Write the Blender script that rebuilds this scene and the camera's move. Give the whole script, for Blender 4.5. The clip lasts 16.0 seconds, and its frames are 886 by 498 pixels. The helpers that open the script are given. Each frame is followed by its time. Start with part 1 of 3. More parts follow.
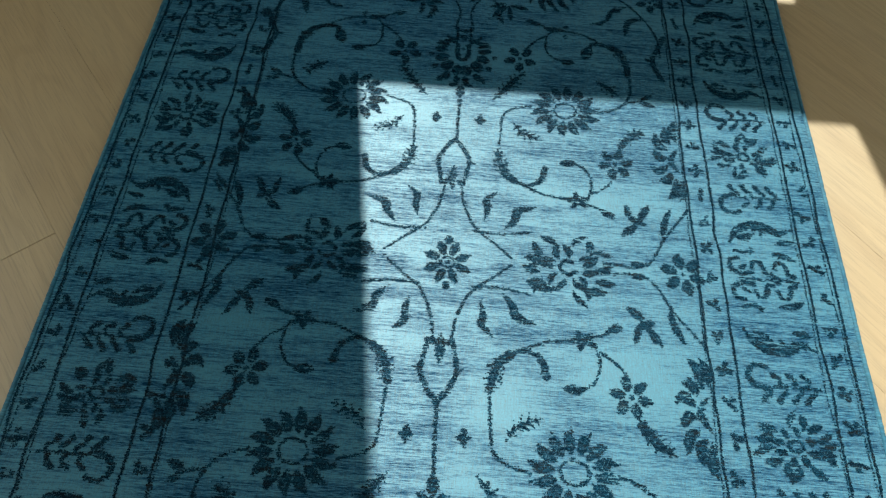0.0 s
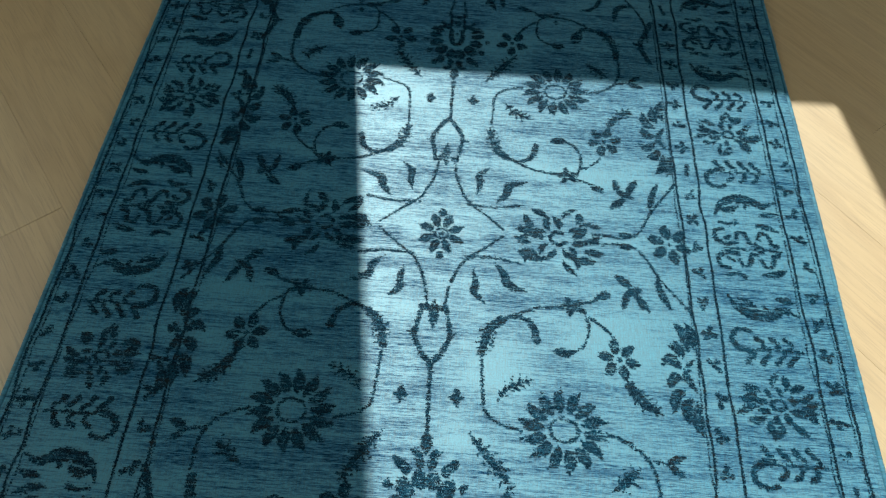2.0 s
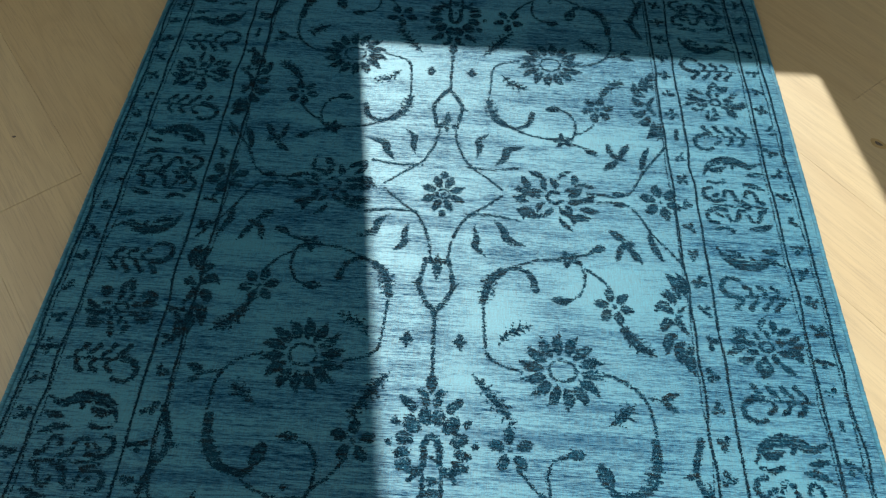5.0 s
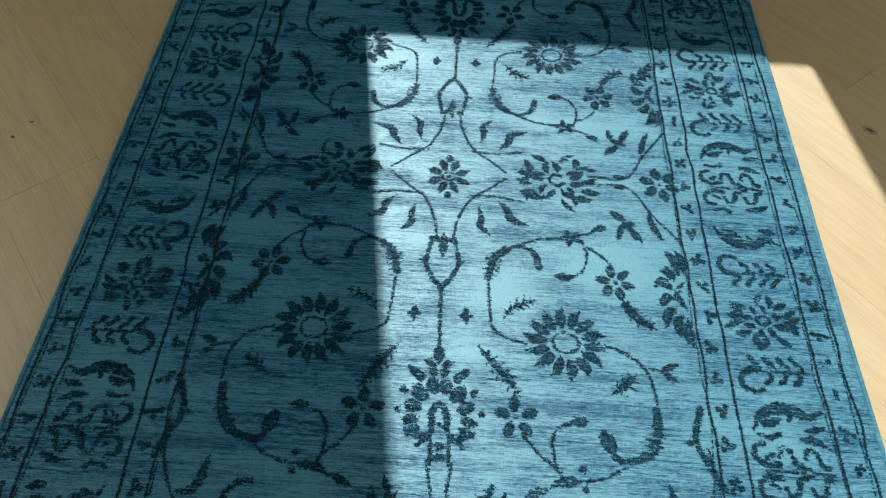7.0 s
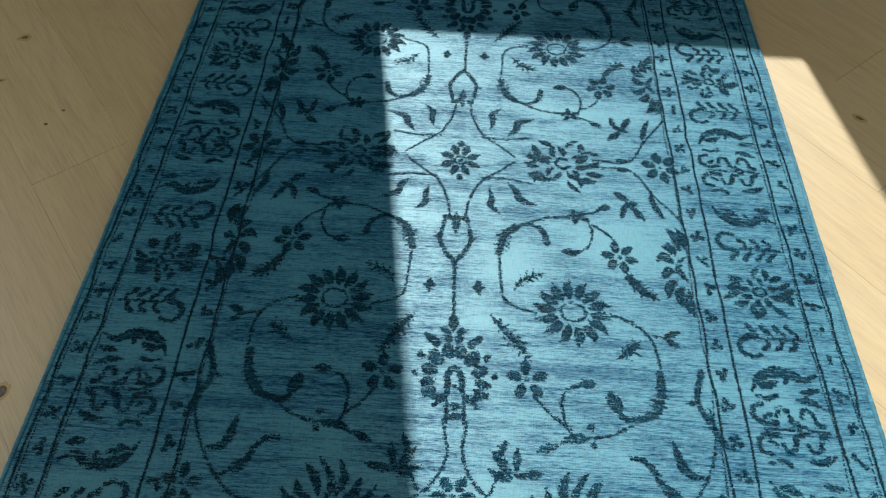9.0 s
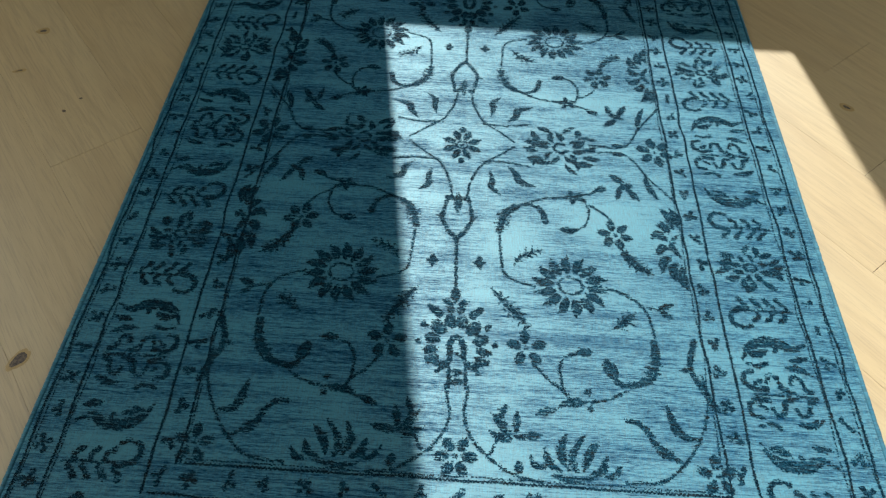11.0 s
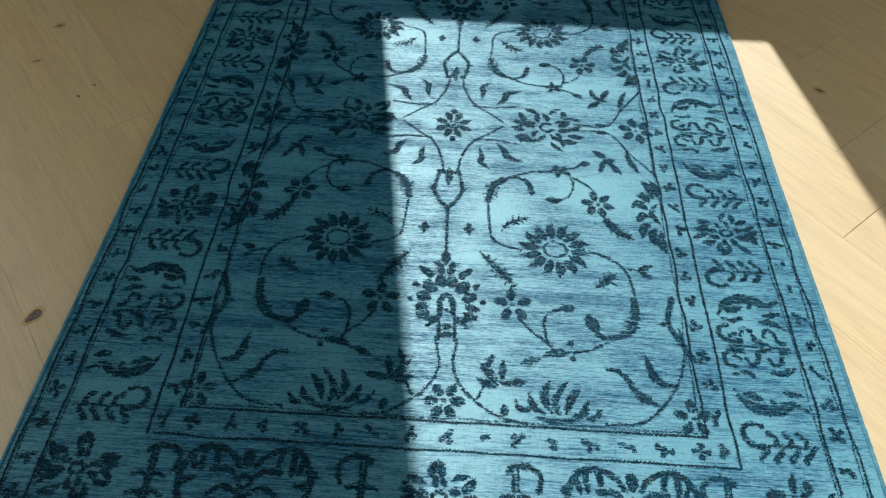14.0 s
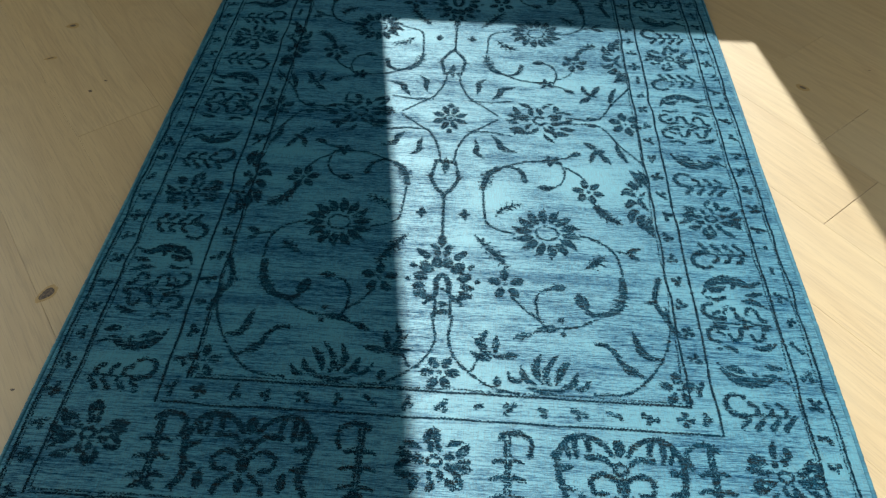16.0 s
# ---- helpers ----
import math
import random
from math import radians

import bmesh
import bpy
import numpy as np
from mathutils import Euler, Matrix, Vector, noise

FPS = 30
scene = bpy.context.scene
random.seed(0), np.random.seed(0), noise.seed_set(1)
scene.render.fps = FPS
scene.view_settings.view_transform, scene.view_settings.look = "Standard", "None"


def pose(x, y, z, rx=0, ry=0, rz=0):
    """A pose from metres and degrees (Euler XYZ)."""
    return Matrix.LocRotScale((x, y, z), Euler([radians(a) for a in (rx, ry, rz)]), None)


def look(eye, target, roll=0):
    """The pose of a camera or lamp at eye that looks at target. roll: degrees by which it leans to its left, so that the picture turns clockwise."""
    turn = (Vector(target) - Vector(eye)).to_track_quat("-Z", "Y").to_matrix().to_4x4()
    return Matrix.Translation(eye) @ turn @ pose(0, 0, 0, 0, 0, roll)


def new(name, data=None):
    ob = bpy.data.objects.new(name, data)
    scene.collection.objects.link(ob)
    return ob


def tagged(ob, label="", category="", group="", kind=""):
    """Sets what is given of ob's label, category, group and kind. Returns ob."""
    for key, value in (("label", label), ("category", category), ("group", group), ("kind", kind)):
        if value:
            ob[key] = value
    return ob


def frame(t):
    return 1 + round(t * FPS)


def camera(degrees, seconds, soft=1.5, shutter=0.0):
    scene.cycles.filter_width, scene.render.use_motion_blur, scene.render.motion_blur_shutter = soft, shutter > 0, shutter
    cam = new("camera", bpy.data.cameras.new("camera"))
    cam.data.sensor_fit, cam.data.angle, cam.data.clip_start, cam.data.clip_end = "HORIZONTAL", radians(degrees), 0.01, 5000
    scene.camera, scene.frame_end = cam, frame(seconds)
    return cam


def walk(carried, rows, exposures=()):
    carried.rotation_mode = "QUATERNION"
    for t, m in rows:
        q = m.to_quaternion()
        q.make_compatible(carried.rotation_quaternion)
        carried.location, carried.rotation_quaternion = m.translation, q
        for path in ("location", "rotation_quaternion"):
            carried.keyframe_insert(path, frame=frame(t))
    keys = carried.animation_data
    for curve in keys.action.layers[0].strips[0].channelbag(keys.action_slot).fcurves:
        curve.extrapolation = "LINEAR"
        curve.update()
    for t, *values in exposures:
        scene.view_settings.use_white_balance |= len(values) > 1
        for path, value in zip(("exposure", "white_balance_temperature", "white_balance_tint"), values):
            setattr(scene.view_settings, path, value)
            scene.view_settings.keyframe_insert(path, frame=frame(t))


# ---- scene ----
cam = camera(69.0, 16.0, soft=1.3)
PATH = [
    (0, (-0.025, 0.204, 1.108), (-0.037, 1.148, -0.655), 3.7),
    (0.5, (-0.016, 0.181, 1.107), (-0.033, 1.131, -0.653), 3.4),
    (1, (-0.008, 0.159, 1.104), (-0.028, 1.119, -0.65), 3.2),
    (1.5, (-0.005, 0.137, 1.105), (-0.027, 1.105, -0.645), 3.0),
    (2, (-0.005, 0.116, 1.107), (-0.023, 1.092, -0.638), 3.2),
    (2.5, (-0.005, 0.093, 1.108), (-0.021, 1.072, -0.635), 3.2),
    (3, (-0.004, 0.069, 1.107), (-0.022, 1.058, -0.631), 3.0),
    (3.5, (-0.004, 0.042, 1.105), (-0.021, 1.042, -0.627), 3.1),
    (4, (-0.004, 0.021, 1.103), (-0.023, 1.029, -0.624), 2.8),
    (6.5, (-0.009, -0.068, 1.103), (-0.023, 0.967, -0.608), 2.8),
    (7, (-0.016, -0.091, 1.103), (-0.029, 0.957, -0.6), 2.9),
    (7.5, (-0.023, -0.116, 1.107), (-0.035, 0.944, -0.589), 2.9),
    (8, (-0.024, -0.139, 1.118), (-0.047, 0.925, -0.576), 2.4),
    (8.5, (-0.032, -0.164, 1.122), (-0.05, 0.908, -0.566), 2.6),
    (9, (-0.039, -0.195, 1.12), (-0.053, 0.892, -0.559), 2.8),
    (11.5, (-0.035, -0.315, 1.12), (-0.056, 0.823, -0.524), 2.6),
    (12, (-0.03, -0.343, 1.115), (-0.053, 0.808, -0.52), 2.5),
    (12.5, (-0.021, -0.369, 1.11), (-0.049, 0.79, -0.519), 2.2),
    (13, (-0.013, -0.396, 1.108), (-0.043, 0.776, -0.512), 2.2),
    (13.5, (-0.006, -0.415, 1.109), (-0.04, 0.764, -0.507), 2.0),
    (14, (-0.002, -0.434, 1.11), (-0.038, 0.756, -0.497), 1.8),
    (14.5, (0.0, -0.455, 1.111), (-0.035, 0.744, -0.49), 1.9),
    (15, (0.008, -0.477, 1.111), (-0.03, 0.733, -0.481), 1.9),
    (15.5, (0.011, -0.5, 1.111), (-0.028, 0.72, -0.474), 1.8),
    (16, (0.012, -0.525, 1.113), (-0.028, 0.705, -0.463), 1.8),
]
walk(cam, [(t, look(eye, target, roll)) for t, eye, target, roll in PATH])

# ---- world, sun, added fill lights, exposure ----
SUN_EL, SUN_X = 40.0, -0.155          # elevation in degrees; sideways lean of the sun for each metre ahead
scene.view_settings.exposure = 0.35
world = bpy.data.worlds.new("sky")
scene.world = world
world.use_nodes = True
wn = world.node_tree.nodes
sky = wn.new("ShaderNodeTexSky")
sky.sky_type, sky.sun_disc = "NISHITA", False
sky.air_density, sky.dust_density = 0.5, 0.0
sky.sun_elevation, sky.sun_rotation = radians(SUN_EL), math.atan2(SUN_X, 1)
world.node_tree.links.new(sky.outputs[0], wn["Background"].inputs[0])
wn["Background"].inputs[1].default_value = 0.05

sun_data = bpy.data.lights.new("sun", "SUN")
sun_data.energy, sun_data.angle, sun_data.color = 5.5, radians(0.55), (1.0, 0.97, 0.96)
sun = new("sun", sun_data)
ahead = Vector((SUN_X, 1, 0)).normalized() * math.cos(radians(SUN_EL))
sun.matrix_world = look(Vector((ahead.x, ahead.y, math.sin(radians(SUN_EL)))) * 8, (0, 0, 0))

WALL_Y = 2.6                           # inner face of the window wall
WIN_L, WIN_R = -0.493, 0.640           # jambs
BAR_LOW, BAR_HIGH = 0.925, 1.202       # solid rail across the window
WIN_TOP = 2.62
ROOM_L, ROOM_R, ROOM_BACK, ROOM_H = -2.4, 2.7, -4.2, 2.8

SIDE_Y0, SIDE_Y1, SIDE_Z0, SIDE_Z1 = -1.9, 1.3, 0.35, 2.5   # unseen openings added in the side walls for fill light

# added area lamps that brighten the shaded floor and rug from both sides
for wall_x, turn in ((ROOM_L - 0.03, -90), (ROOM_R + 0.03, 90)):
    side_data = bpy.data.lights.new("side_fill_light", "AREA")
    side_data.shape, side_data.size, side_data.size_y = "RECTANGLE", SIDE_Y1 - SIDE_Y0 - 0.04, SIDE_Z1 - SIDE_Z0 - 0.04
    side_data.energy, side_data.color = 28.0 if turn < 0 else 34.0, (1.0, 0.98, 0.90)
    side_lamp = new("side_fill_light", side_data)
    side_lamp.matrix_world = pose(wall_x, (SIDE_Y0 + SIDE_Y1) / 2, (SIDE_Z0 + SIDE_Z1) / 2, 0, turn, 0) @ pose(0, 0, 0, 0, 0, 90)

BACK_X0, BACK_X1, BACK_Z0, BACK_Z1 = -1.7, 2.0, 0.3, 2.4   # unseen opening added behind the camera for fill light

# added area lamp, even fill from behind that puts little shine on the pile
back_data = bpy.data.lights.new("back_fill_light", "AREA")
back_data.shape, back_data.size, back_data.size_y = "RECTANGLE", BACK_X1 - BACK_X0 - 0.04, BACK_Z1 - BACK_Z0 - 0.04
back_data.energy, back_data.color = 35.0, (1.0, 0.98, 0.90)
back_lamp = new("back_fill_light", back_data)
back_lamp.matrix_world = pose((BACK_X0 + BACK_X1) / 2, ROOM_BACK - 0.03, (BACK_Z0 + BACK_Z1) / 2, 90, 0, 0)


# ---- materials ----
def material(name):
    m = bpy.data.materials.new(name)
    m.use_nodes = True
    n, l = m.node_tree.nodes, m.node_tree.links
    return m, n, l, n["Principled BSDF"]


def noise_at(n, l, vector, scale, detail=3.0, rough=0.55):
    """A noise whose coordinates are stretched by scale along each axis."""
    mp = n.new("ShaderNodeMapping")
    mp.inputs["Scale"].default_value = scale
    l.new(vector, mp.inputs["Vector"])
    t = n.new("ShaderNodeTexNoise")
    t.inputs["Scale"].default_value, t.inputs["Detail"].default_value, t.inputs["Roughness"].default_value = 1.0, detail, rough
    l.new(mp.outputs[0], t.inputs["Vector"])
    return t.outputs["Fac"]


def ramp(n, l, fac, *stops):
    r = n.new("ShaderNodeValToRGB")
    while len(r.color_ramp.elements) < len(stops):
        r.color_ramp.elements.new(0.5)
    for e, (p, c) in zip(r.color_ramp.elements, stops):
        e.position, e.color = p, (*c, 1) if len(c) == 3 else (c[0], c[0], c[0], 1)
    l.new(fac, r.inputs[0])
    return r.outputs[0]


def mix(n, l, fac, a, b, mode="MIX"):
    m = n.new("ShaderNodeMix")
    m.data_type, m.blend_type = "RGBA", mode
    for socket, v in ((m.inputs[0], fac), (m.inputs[6], a), (m.inputs[7], b)):
        if hasattr(v, "is_output"):
            l.new(v, socket)
        elif isinstance(v, tuple):
            socket.default_value = (*v, 1)
        else:
            socket.default_value = v
    return m.outputs[2]


def bump(n, l, bsdf, height, strength, distance):
    b = n.new("ShaderNodeBump")
    b.inputs["Strength"].default_value, b.inputs["Distance"].default_value = strength, distance
    l.new(height, b.inputs["Height"])
    l.new(b.outputs[0], bsdf.inputs["Normal"])


def silky(n, l, bsdf, fac, tint, rough, height=None, shine_tilt=(0.19, 0.19, 1.0)):
    """Broad shine over a body colour; for the rug its normal is tilted to aim the sun's shine over the sunlit pile."""
    out = n["Material Output"]
    gloss = n.new("ShaderNodeBsdfGlossy")
    gloss.inputs["Color"].default_value, gloss.inputs["Roughness"].default_value = (*tint, 1), rough
    nap = n.new("ShaderNodeBump")
    nap.inputs["Strength"].default_value, nap.inputs["Distance"].default_value = 0.25, 0.001
    # fixed tilted normal that steers where the shine falls
    lean = n.new("ShaderNodeVectorMath")
    lean.operation = "NORMALIZE"
    lean.inputs[0].default_value = shine_tilt
    l.new(lean.outputs[0], nap.inputs["Normal"])
    if height is not None:
        l.new(height, nap.inputs["Height"])
    l.new(nap.outputs[0], gloss.inputs["Normal"])
    both = n.new("ShaderNodeMixShader")
    if hasattr(fac, "is_output"):
        l.new(fac, both.inputs[0])
    else:
        both.inputs[0].default_value = fac
    l.new(bsdf.outputs[0], both.inputs[1])
    l.new(gloss.outputs[0], both.inputs[2])
    l.new(both.outputs[0], out.inputs["Surface"])


def pile_material():
    """Overdyed silky pile: thin weft streaks along the width, abrash bands and faded clouds."""
    m, n, l, bsdf = material("blue_pile")
    co = n.new("ShaderNodeTexCoord").outputs["Object"]
    thin = noise_at(n, l, co, (20, 440, 1), 4, 0.65)
    hair = noise_at(n, l, co, (70, 620, 1), 3, 0.70)
    mid = noise_at(n, l, co, (11, 210, 1), 4, 0.66)
    band = noise_at(n, l, co, (1.6, 26, 1), 4, 0.60)
    cloud = noise_at(n, l, co, (4.0, 6.0, 1), 3, 0.55)
    knots = noise_at(n, l, co, (330, 330, 1), 2, 0.6)
    cross = noise_at(n, l, co, (460, 45, 1), 2, 0.5)
    faded = ramp(n, l, cloud, (0.46, (0.0,)), (0.68, (0.55,)))
    for x, y, rx, ry, tone in ((0.30, 0.57, 0.16, 0.07, 0.8), (0.10, 0.50, 0.10, 0.09, 0.7), (0.04, 0.37, 0.07, 0.05, 0.6), (0.06, 0.03, 0.16, 0.07, 0.7), (0.36, 0.93, 0.14, 0.06, 0.5), (0.55, 0.02, 0.10, 0.10, 0.5)):
        place = n.new("ShaderNodeMapping")
        place.inputs["Location"].default_value, place.inputs["Scale"].default_value = (-x / rx, -y / ry, 0), (1 / rx, 1 / ry, 0)
        l.new(co, place.inputs["Vector"])
        far = n.new("ShaderNodeVectorMath")
        far.operation = "LENGTH"
        l.new(place.outputs[0], far.inputs[0])
        faded = mix(n, l, ramp(n, l, far.outputs["Value"], (0.10, (tone,)), (1.0, (0.0,))), faded, (1.0, 1.0, 1.0))
    # how much dye each thread has lost: 0 deep, 1 bleached
    pale = ramp(n, l, thin, (0.34, (0.0,)), (0.66, (1.0,)))
    pale = mix(n, l, 0.42, pale, ramp(n, l, mid, (0.36, (0.0,)), (0.64, (1.0,))))
    pale = mix(n, l, 0.38, pale, ramp(n, l, hair, (0.36, (0.0,)), (0.64, (1.0,))))
    pale = mix(n, l, 0.16, pale, ramp(n, l, band, (0.38, (0.0,)), (0.62, (1.0,))))
    pale = mix(n, l, 0.60, pale, faded, "SCREEN")
    for x, y, rx, ry, tone in ((0.20, 0.272, 0.30, 0.020, 0.40), (0.30, 0.330, 0.22, 0.012, 0.25), (0.05, 0.690, 0.40, 0.016, 0.22), (0.40, 0.060, 0.30, 0.014, 0.22), (-0.35, 0.180, 0.30, 0.020, 0.25)):
        place = n.new("ShaderNodeMapping")
        place.inputs["Location"].default_value, place.inputs["Scale"].default_value = (-x / rx, -y / ry, 0), (1 / rx, 1 / ry, 0)
        l.new(co, place.inputs["Vector"])
        far = n.new("ShaderNodeVectorMath")
        far.operation = "LENGTH"
        l.new(place.outputs[0], far.inputs[0])
        pale = mix(n, l, ramp(n, l, far.outputs["Value"], (0.20, (tone,)), (1.0, (0.0,))), pale, (0.25, 0.25, 0.25))
    base = ramp(n, l, pale, (0.25, (0.001, 0.035, 0.082)), (0.36, (0.001, 0.075, 0.150)), (0.49, (0.001, 0.115, 0.208)), (0.66, (0.006, 0.202, 0.296)))
    base = mix(n, l, 1.0, base, ramp(n, l, knots, (0.34, (0.66,)), (0.66, (1.12,))), "MULTIPLY")
    base = mix(n, l, 1.0, base, ramp(n, l, cross, (0.34, (0.70,)), (0.60, (1.08,))), "MULTIPLY")
    l.new(base, bsdf.inputs["Base Color"])
    bsdf.inputs["Roughness"].default_value = 0.9
    bsdf.inputs["Specular IOR Level"].default_value = 0.0
    bump(n, l, bsdf, mix(n, l, 0.5, hair, knots), 0.35, 0.001)
    silky(n, l, bsdf, ramp(n, l, pale, (0.26, (0.007,)), (0.36, (0.040,)), (0.49, (0.092,)), (0.66, (0.165,))), (0.81, 1.0, 0.98), 0.61, hair)
    return m


def dye_material():
    """Dark dyed knots: navy and blue with worn brown-grey ones, each tuft a little different."""
    m, n, l, bsdf = material("dark_dyed_knots")
    geo = n.new("ShaderNodeNewGeometry").outputs["Random Per Island"]
    co = n.new("ShaderNodeTexCoord").outputs["Object"]
    patch = noise_at(n, l, co, (22, 90, 1), 2, 0.5)
    worn = noise_at(n, l, co, (6, 8, 1), 2, 0.5)
    weft = noise_at(n, l, co, (24, 280, 1), 3, 0.6)
    tone = ramp(n, l, geo, (0.0, (0.001, 0.010, 0.020)), (1.0, (0.002, 0.020, 0.036)))
    brown = ramp(n, l, geo, (0.0, (0.009, 0.013, 0.014)), (1.0, (0.018, 0.022, 0.021)))
    tone = mix(n, l, ramp(n, l, patch, (0.50, (0.0,)), (0.62, (0.80,))), tone, brown)
    tone = mix(n, l, ramp(n, l, worn, (0.52, (0.0,)), (0.78, (0.40,))), tone, (0.002, 0.060, 0.102))
    tone = mix(n, l, ramp(n, l, weft, (0.50, (0.0,)), (0.68, (0.50,))), tone, (0.002, 0.060, 0.102))
    l.new(tone, bsdf.inputs["Base Color"])
    bsdf.inputs["Roughness"].default_value = 0.85
    bsdf.inputs["Specular IOR Level"].default_value = 0.0
    silky(n, l, bsdf, ramp(n, l, weft, (0.40, (0.001,)), (0.66, (0.012,))), (0.85, 1.0, 1.0), 0.62)
    return m


def fringe_material():
    """Half-taken dye at the rim of a motif."""
    m, n, l, bsdf = material("half_dyed_knots")
    geo = n.new("ShaderNodeNewGeometry").outputs["Random Per Island"]
    l.new(ramp(n, l, geo, (0.0, (0.001, 0.028, 0.052)), (0.6, (0.002, 0.048, 0.084)), (1.0, (0.002, 0.074, 0.124))), bsdf.inputs["Base Color"])
    bsdf.inputs["Roughness"].default_value = 0.85
    bsdf.inputs["Specular IOR Level"].default_value = 0.0
    silky(n, l, bsdf, 0.014, (0.85, 1.0, 1.0), 0.62)
    return m


def cord_material():
    m, n, l, bsdf = material("blue_binding")
    co = n.new("ShaderNodeTexCoord").outputs["Object"]
    wrap = noise_at(n, l, co, (60, 420, 60), 2, 0.5)
    band = noise_at(n, l, co, (1, 22, 1), 3, 0.5)
    c = ramp(n, l, band, (0.35, (0.010, 0.130, 0.200)), (0.65, (0.050, 0.230, 0.300)))
    c = mix(n, l, 1.0, c, ramp(n, l, wrap, (0.3, (0.6,)), (0.7, (1.15,))), "MULTIPLY")
    l.new(c, bsdf.inputs["Base Color"])
    bsdf.inputs["Roughness"].default_value = 0.7
    bump(n, l, bsdf, wrap, 0.6, 0.002)
    return m


def oak_material():
    """Matt oiled oak: pores and long grain, arched figure, each board its own tone."""
    m, n, l, bsdf = material("pale_oak")
    rnd = n.new("ShaderNodeObjectInfo").outputs["Random"]
    co = n.new("ShaderNodeTexCoord").outputs["Object"]
    shift = n.new("ShaderNodeVectorMath")
    shift.operation = "MULTIPLY_ADD"
    com = n.new("ShaderNodeCombineXYZ")
    for s in com.inputs:
        l.new(rnd, s)
    l.new(com.outputs[0], shift.inputs[0])
    shift.inputs[1].default_value = (37.0, 19.0, 5.0)
    l.new(co, shift.inputs[2])
    v = shift.outputs[0]
    warp = noise_at(n, l, v, (1.0, 6.5, 1), 1.5, 0.45)
    mul = n.new("ShaderNodeMath")
    mul.operation = "MULTIPLY"
    mul.inputs[1].default_value = 60.0
    l.new(warp, mul.inputs[0])
    sine = n.new("ShaderNodeMath")
    sine.operation = "SINE"
    l.new(mul.outputs[0], sine.inputs[0])
    pores = noise_at(n, l, v, (13, 330, 1), 3, 0.6)
    fibre = noise_at(n, l, v, (2.6, 90, 1), 4, 0.6)
    stain = noise_at(n, l, v, (1.5, 4, 1), 3, 0.5)
    tone = ramp(n, l, rnd, (0.0, (0.480, 0.336, 0.126)), (0.5, (0.505, 0.362, 0.141)), (1.0, (0.530, 0.387, 0.156)))
    tone = mix(n, l, ramp(n, l, sine.outputs[0], (0.30, (0.0,)), (0.97, (0.36,))), tone, (0.380, 0.245, 0.080))
    tone = mix(n, l, ramp(n, l, fibre, (0.36, (0.30,)), (0.56, (0.0,))), tone, (0.380, 0.255, 0.090))
    tone = mix(n, l, ramp(n, l, pores, (0.38, (0.42,)), (0.50, (0.0,))), tone, (0.290, 0.185, 0.068))
    tone = mix(n, l, ramp(n, l, stain, (0.45, (0.0,)), (0.75, (0.40,))), tone, (0.520, 0.420, 0.215))
    l.new(tone, bsdf.inputs["Base Color"])
    l.new(ramp(n, l, fibre, (0.3, (0.60,)), (0.7, (0.54,))), bsdf.inputs["Roughness"])
    bsdf.inputs["IOR"].default_value, bsdf.inputs["Specular IOR Level"].default_value = 1.7, 1.0
    bsdf.inputs["Specular Tint"].default_value = (0.85, 0.97, 1.0, 1)
    bump(n, l, bsdf, mix(n, l, 0.5, pores, fibre), 0.10, 0.001)
    silky(n, l, bsdf, 0.05, (0.80, 0.95, 1.0), 0.72, pores, (0.0, 0.0, 1.0))
    return m


def knot_material():
    m, n, l, bsdf = material("oak_knot")
    co = n.new("ShaderNodeTexCoord").outputs["Object"]
    ring = noise_at(n, l, co, (160, 160, 1), 3, 0.6)
    l.new(ramp(n, l, ring, (0.38, (0.050, 0.044, 0.038)), (0.62, (0.160, 0.125, 0.085))), bsdf.inputs["Base Color"])
    bsdf.inputs["Roughness"].default_value = 0.6
    return m


def halo_material():
    m, n, l, bsdf = material("knot_halo")
    co = n.new("ShaderNodeTexCoord").outputs["Object"]
    ring = noise_at(n, l, co, (90, 60, 1), 4, 0.65)
    l.new(ramp(n, l, ring, (0.35, (0.360, 0.262, 0.112)), (0.6, (0.440, 0.320, 0.138))), bsdf.inputs["Base Color"])
    bsdf.inputs["Roughness"].default_value = 0.58
    return m


def plain_material(name, a, b, scale, rough):
    m, n, l, bsdf = material(name)
    co = n.new("ShaderNodeTexCoord").outputs["Object"]
    f = noise_at(n, l, co, (scale,) * 3, 4, 0.6)
    l.new(ramp(n, l, f, (0.35, a), (0.65, b)), bsdf.inputs["Base Color"])
    bsdf.inputs["Roughness"].default_value = rough
    bump(n, l, bsdf, f, 0.1, 0.001)
    return m


PILE, DYE, FRINGE, CORD = pile_material(), dye_material(), fringe_material(), cord_material()
OAK, KNOT, HALO = oak_material(), knot_material(), halo_material()
# unseen room surfaces, kept dark so they add little pale reflection to the rug
DARK_WALL = plain_material("charcoal_paint", (0.045, 0.045, 0.047), (0.060, 0.060, 0.062), 6, 0.9)
PLASTER = plain_material("greige_plaster", (0.20, 0.19, 0.17), (0.24, 0.23, 0.21), 6, 0.9)
SCREED = plain_material("dark_joint", (0.060, 0.045, 0.030), (0.090, 0.070, 0.045), 20, 0.9)
FRAME = plain_material("painted_window_frame", (0.050, 0.050, 0.050), (0.065, 0.065, 0.064), 15, 0.5)


# ---- builders ----
def mesh_object(name, verts, faces, mat):
    me = bpy.data.meshes.new(name)
    me.from_pydata(verts, [], faces)
    me.materials.append(mat)
    me.update()
    return new(name, me)


def under(ob, parent, label=""):
    ob.parent = parent
    return tagged(ob, label)


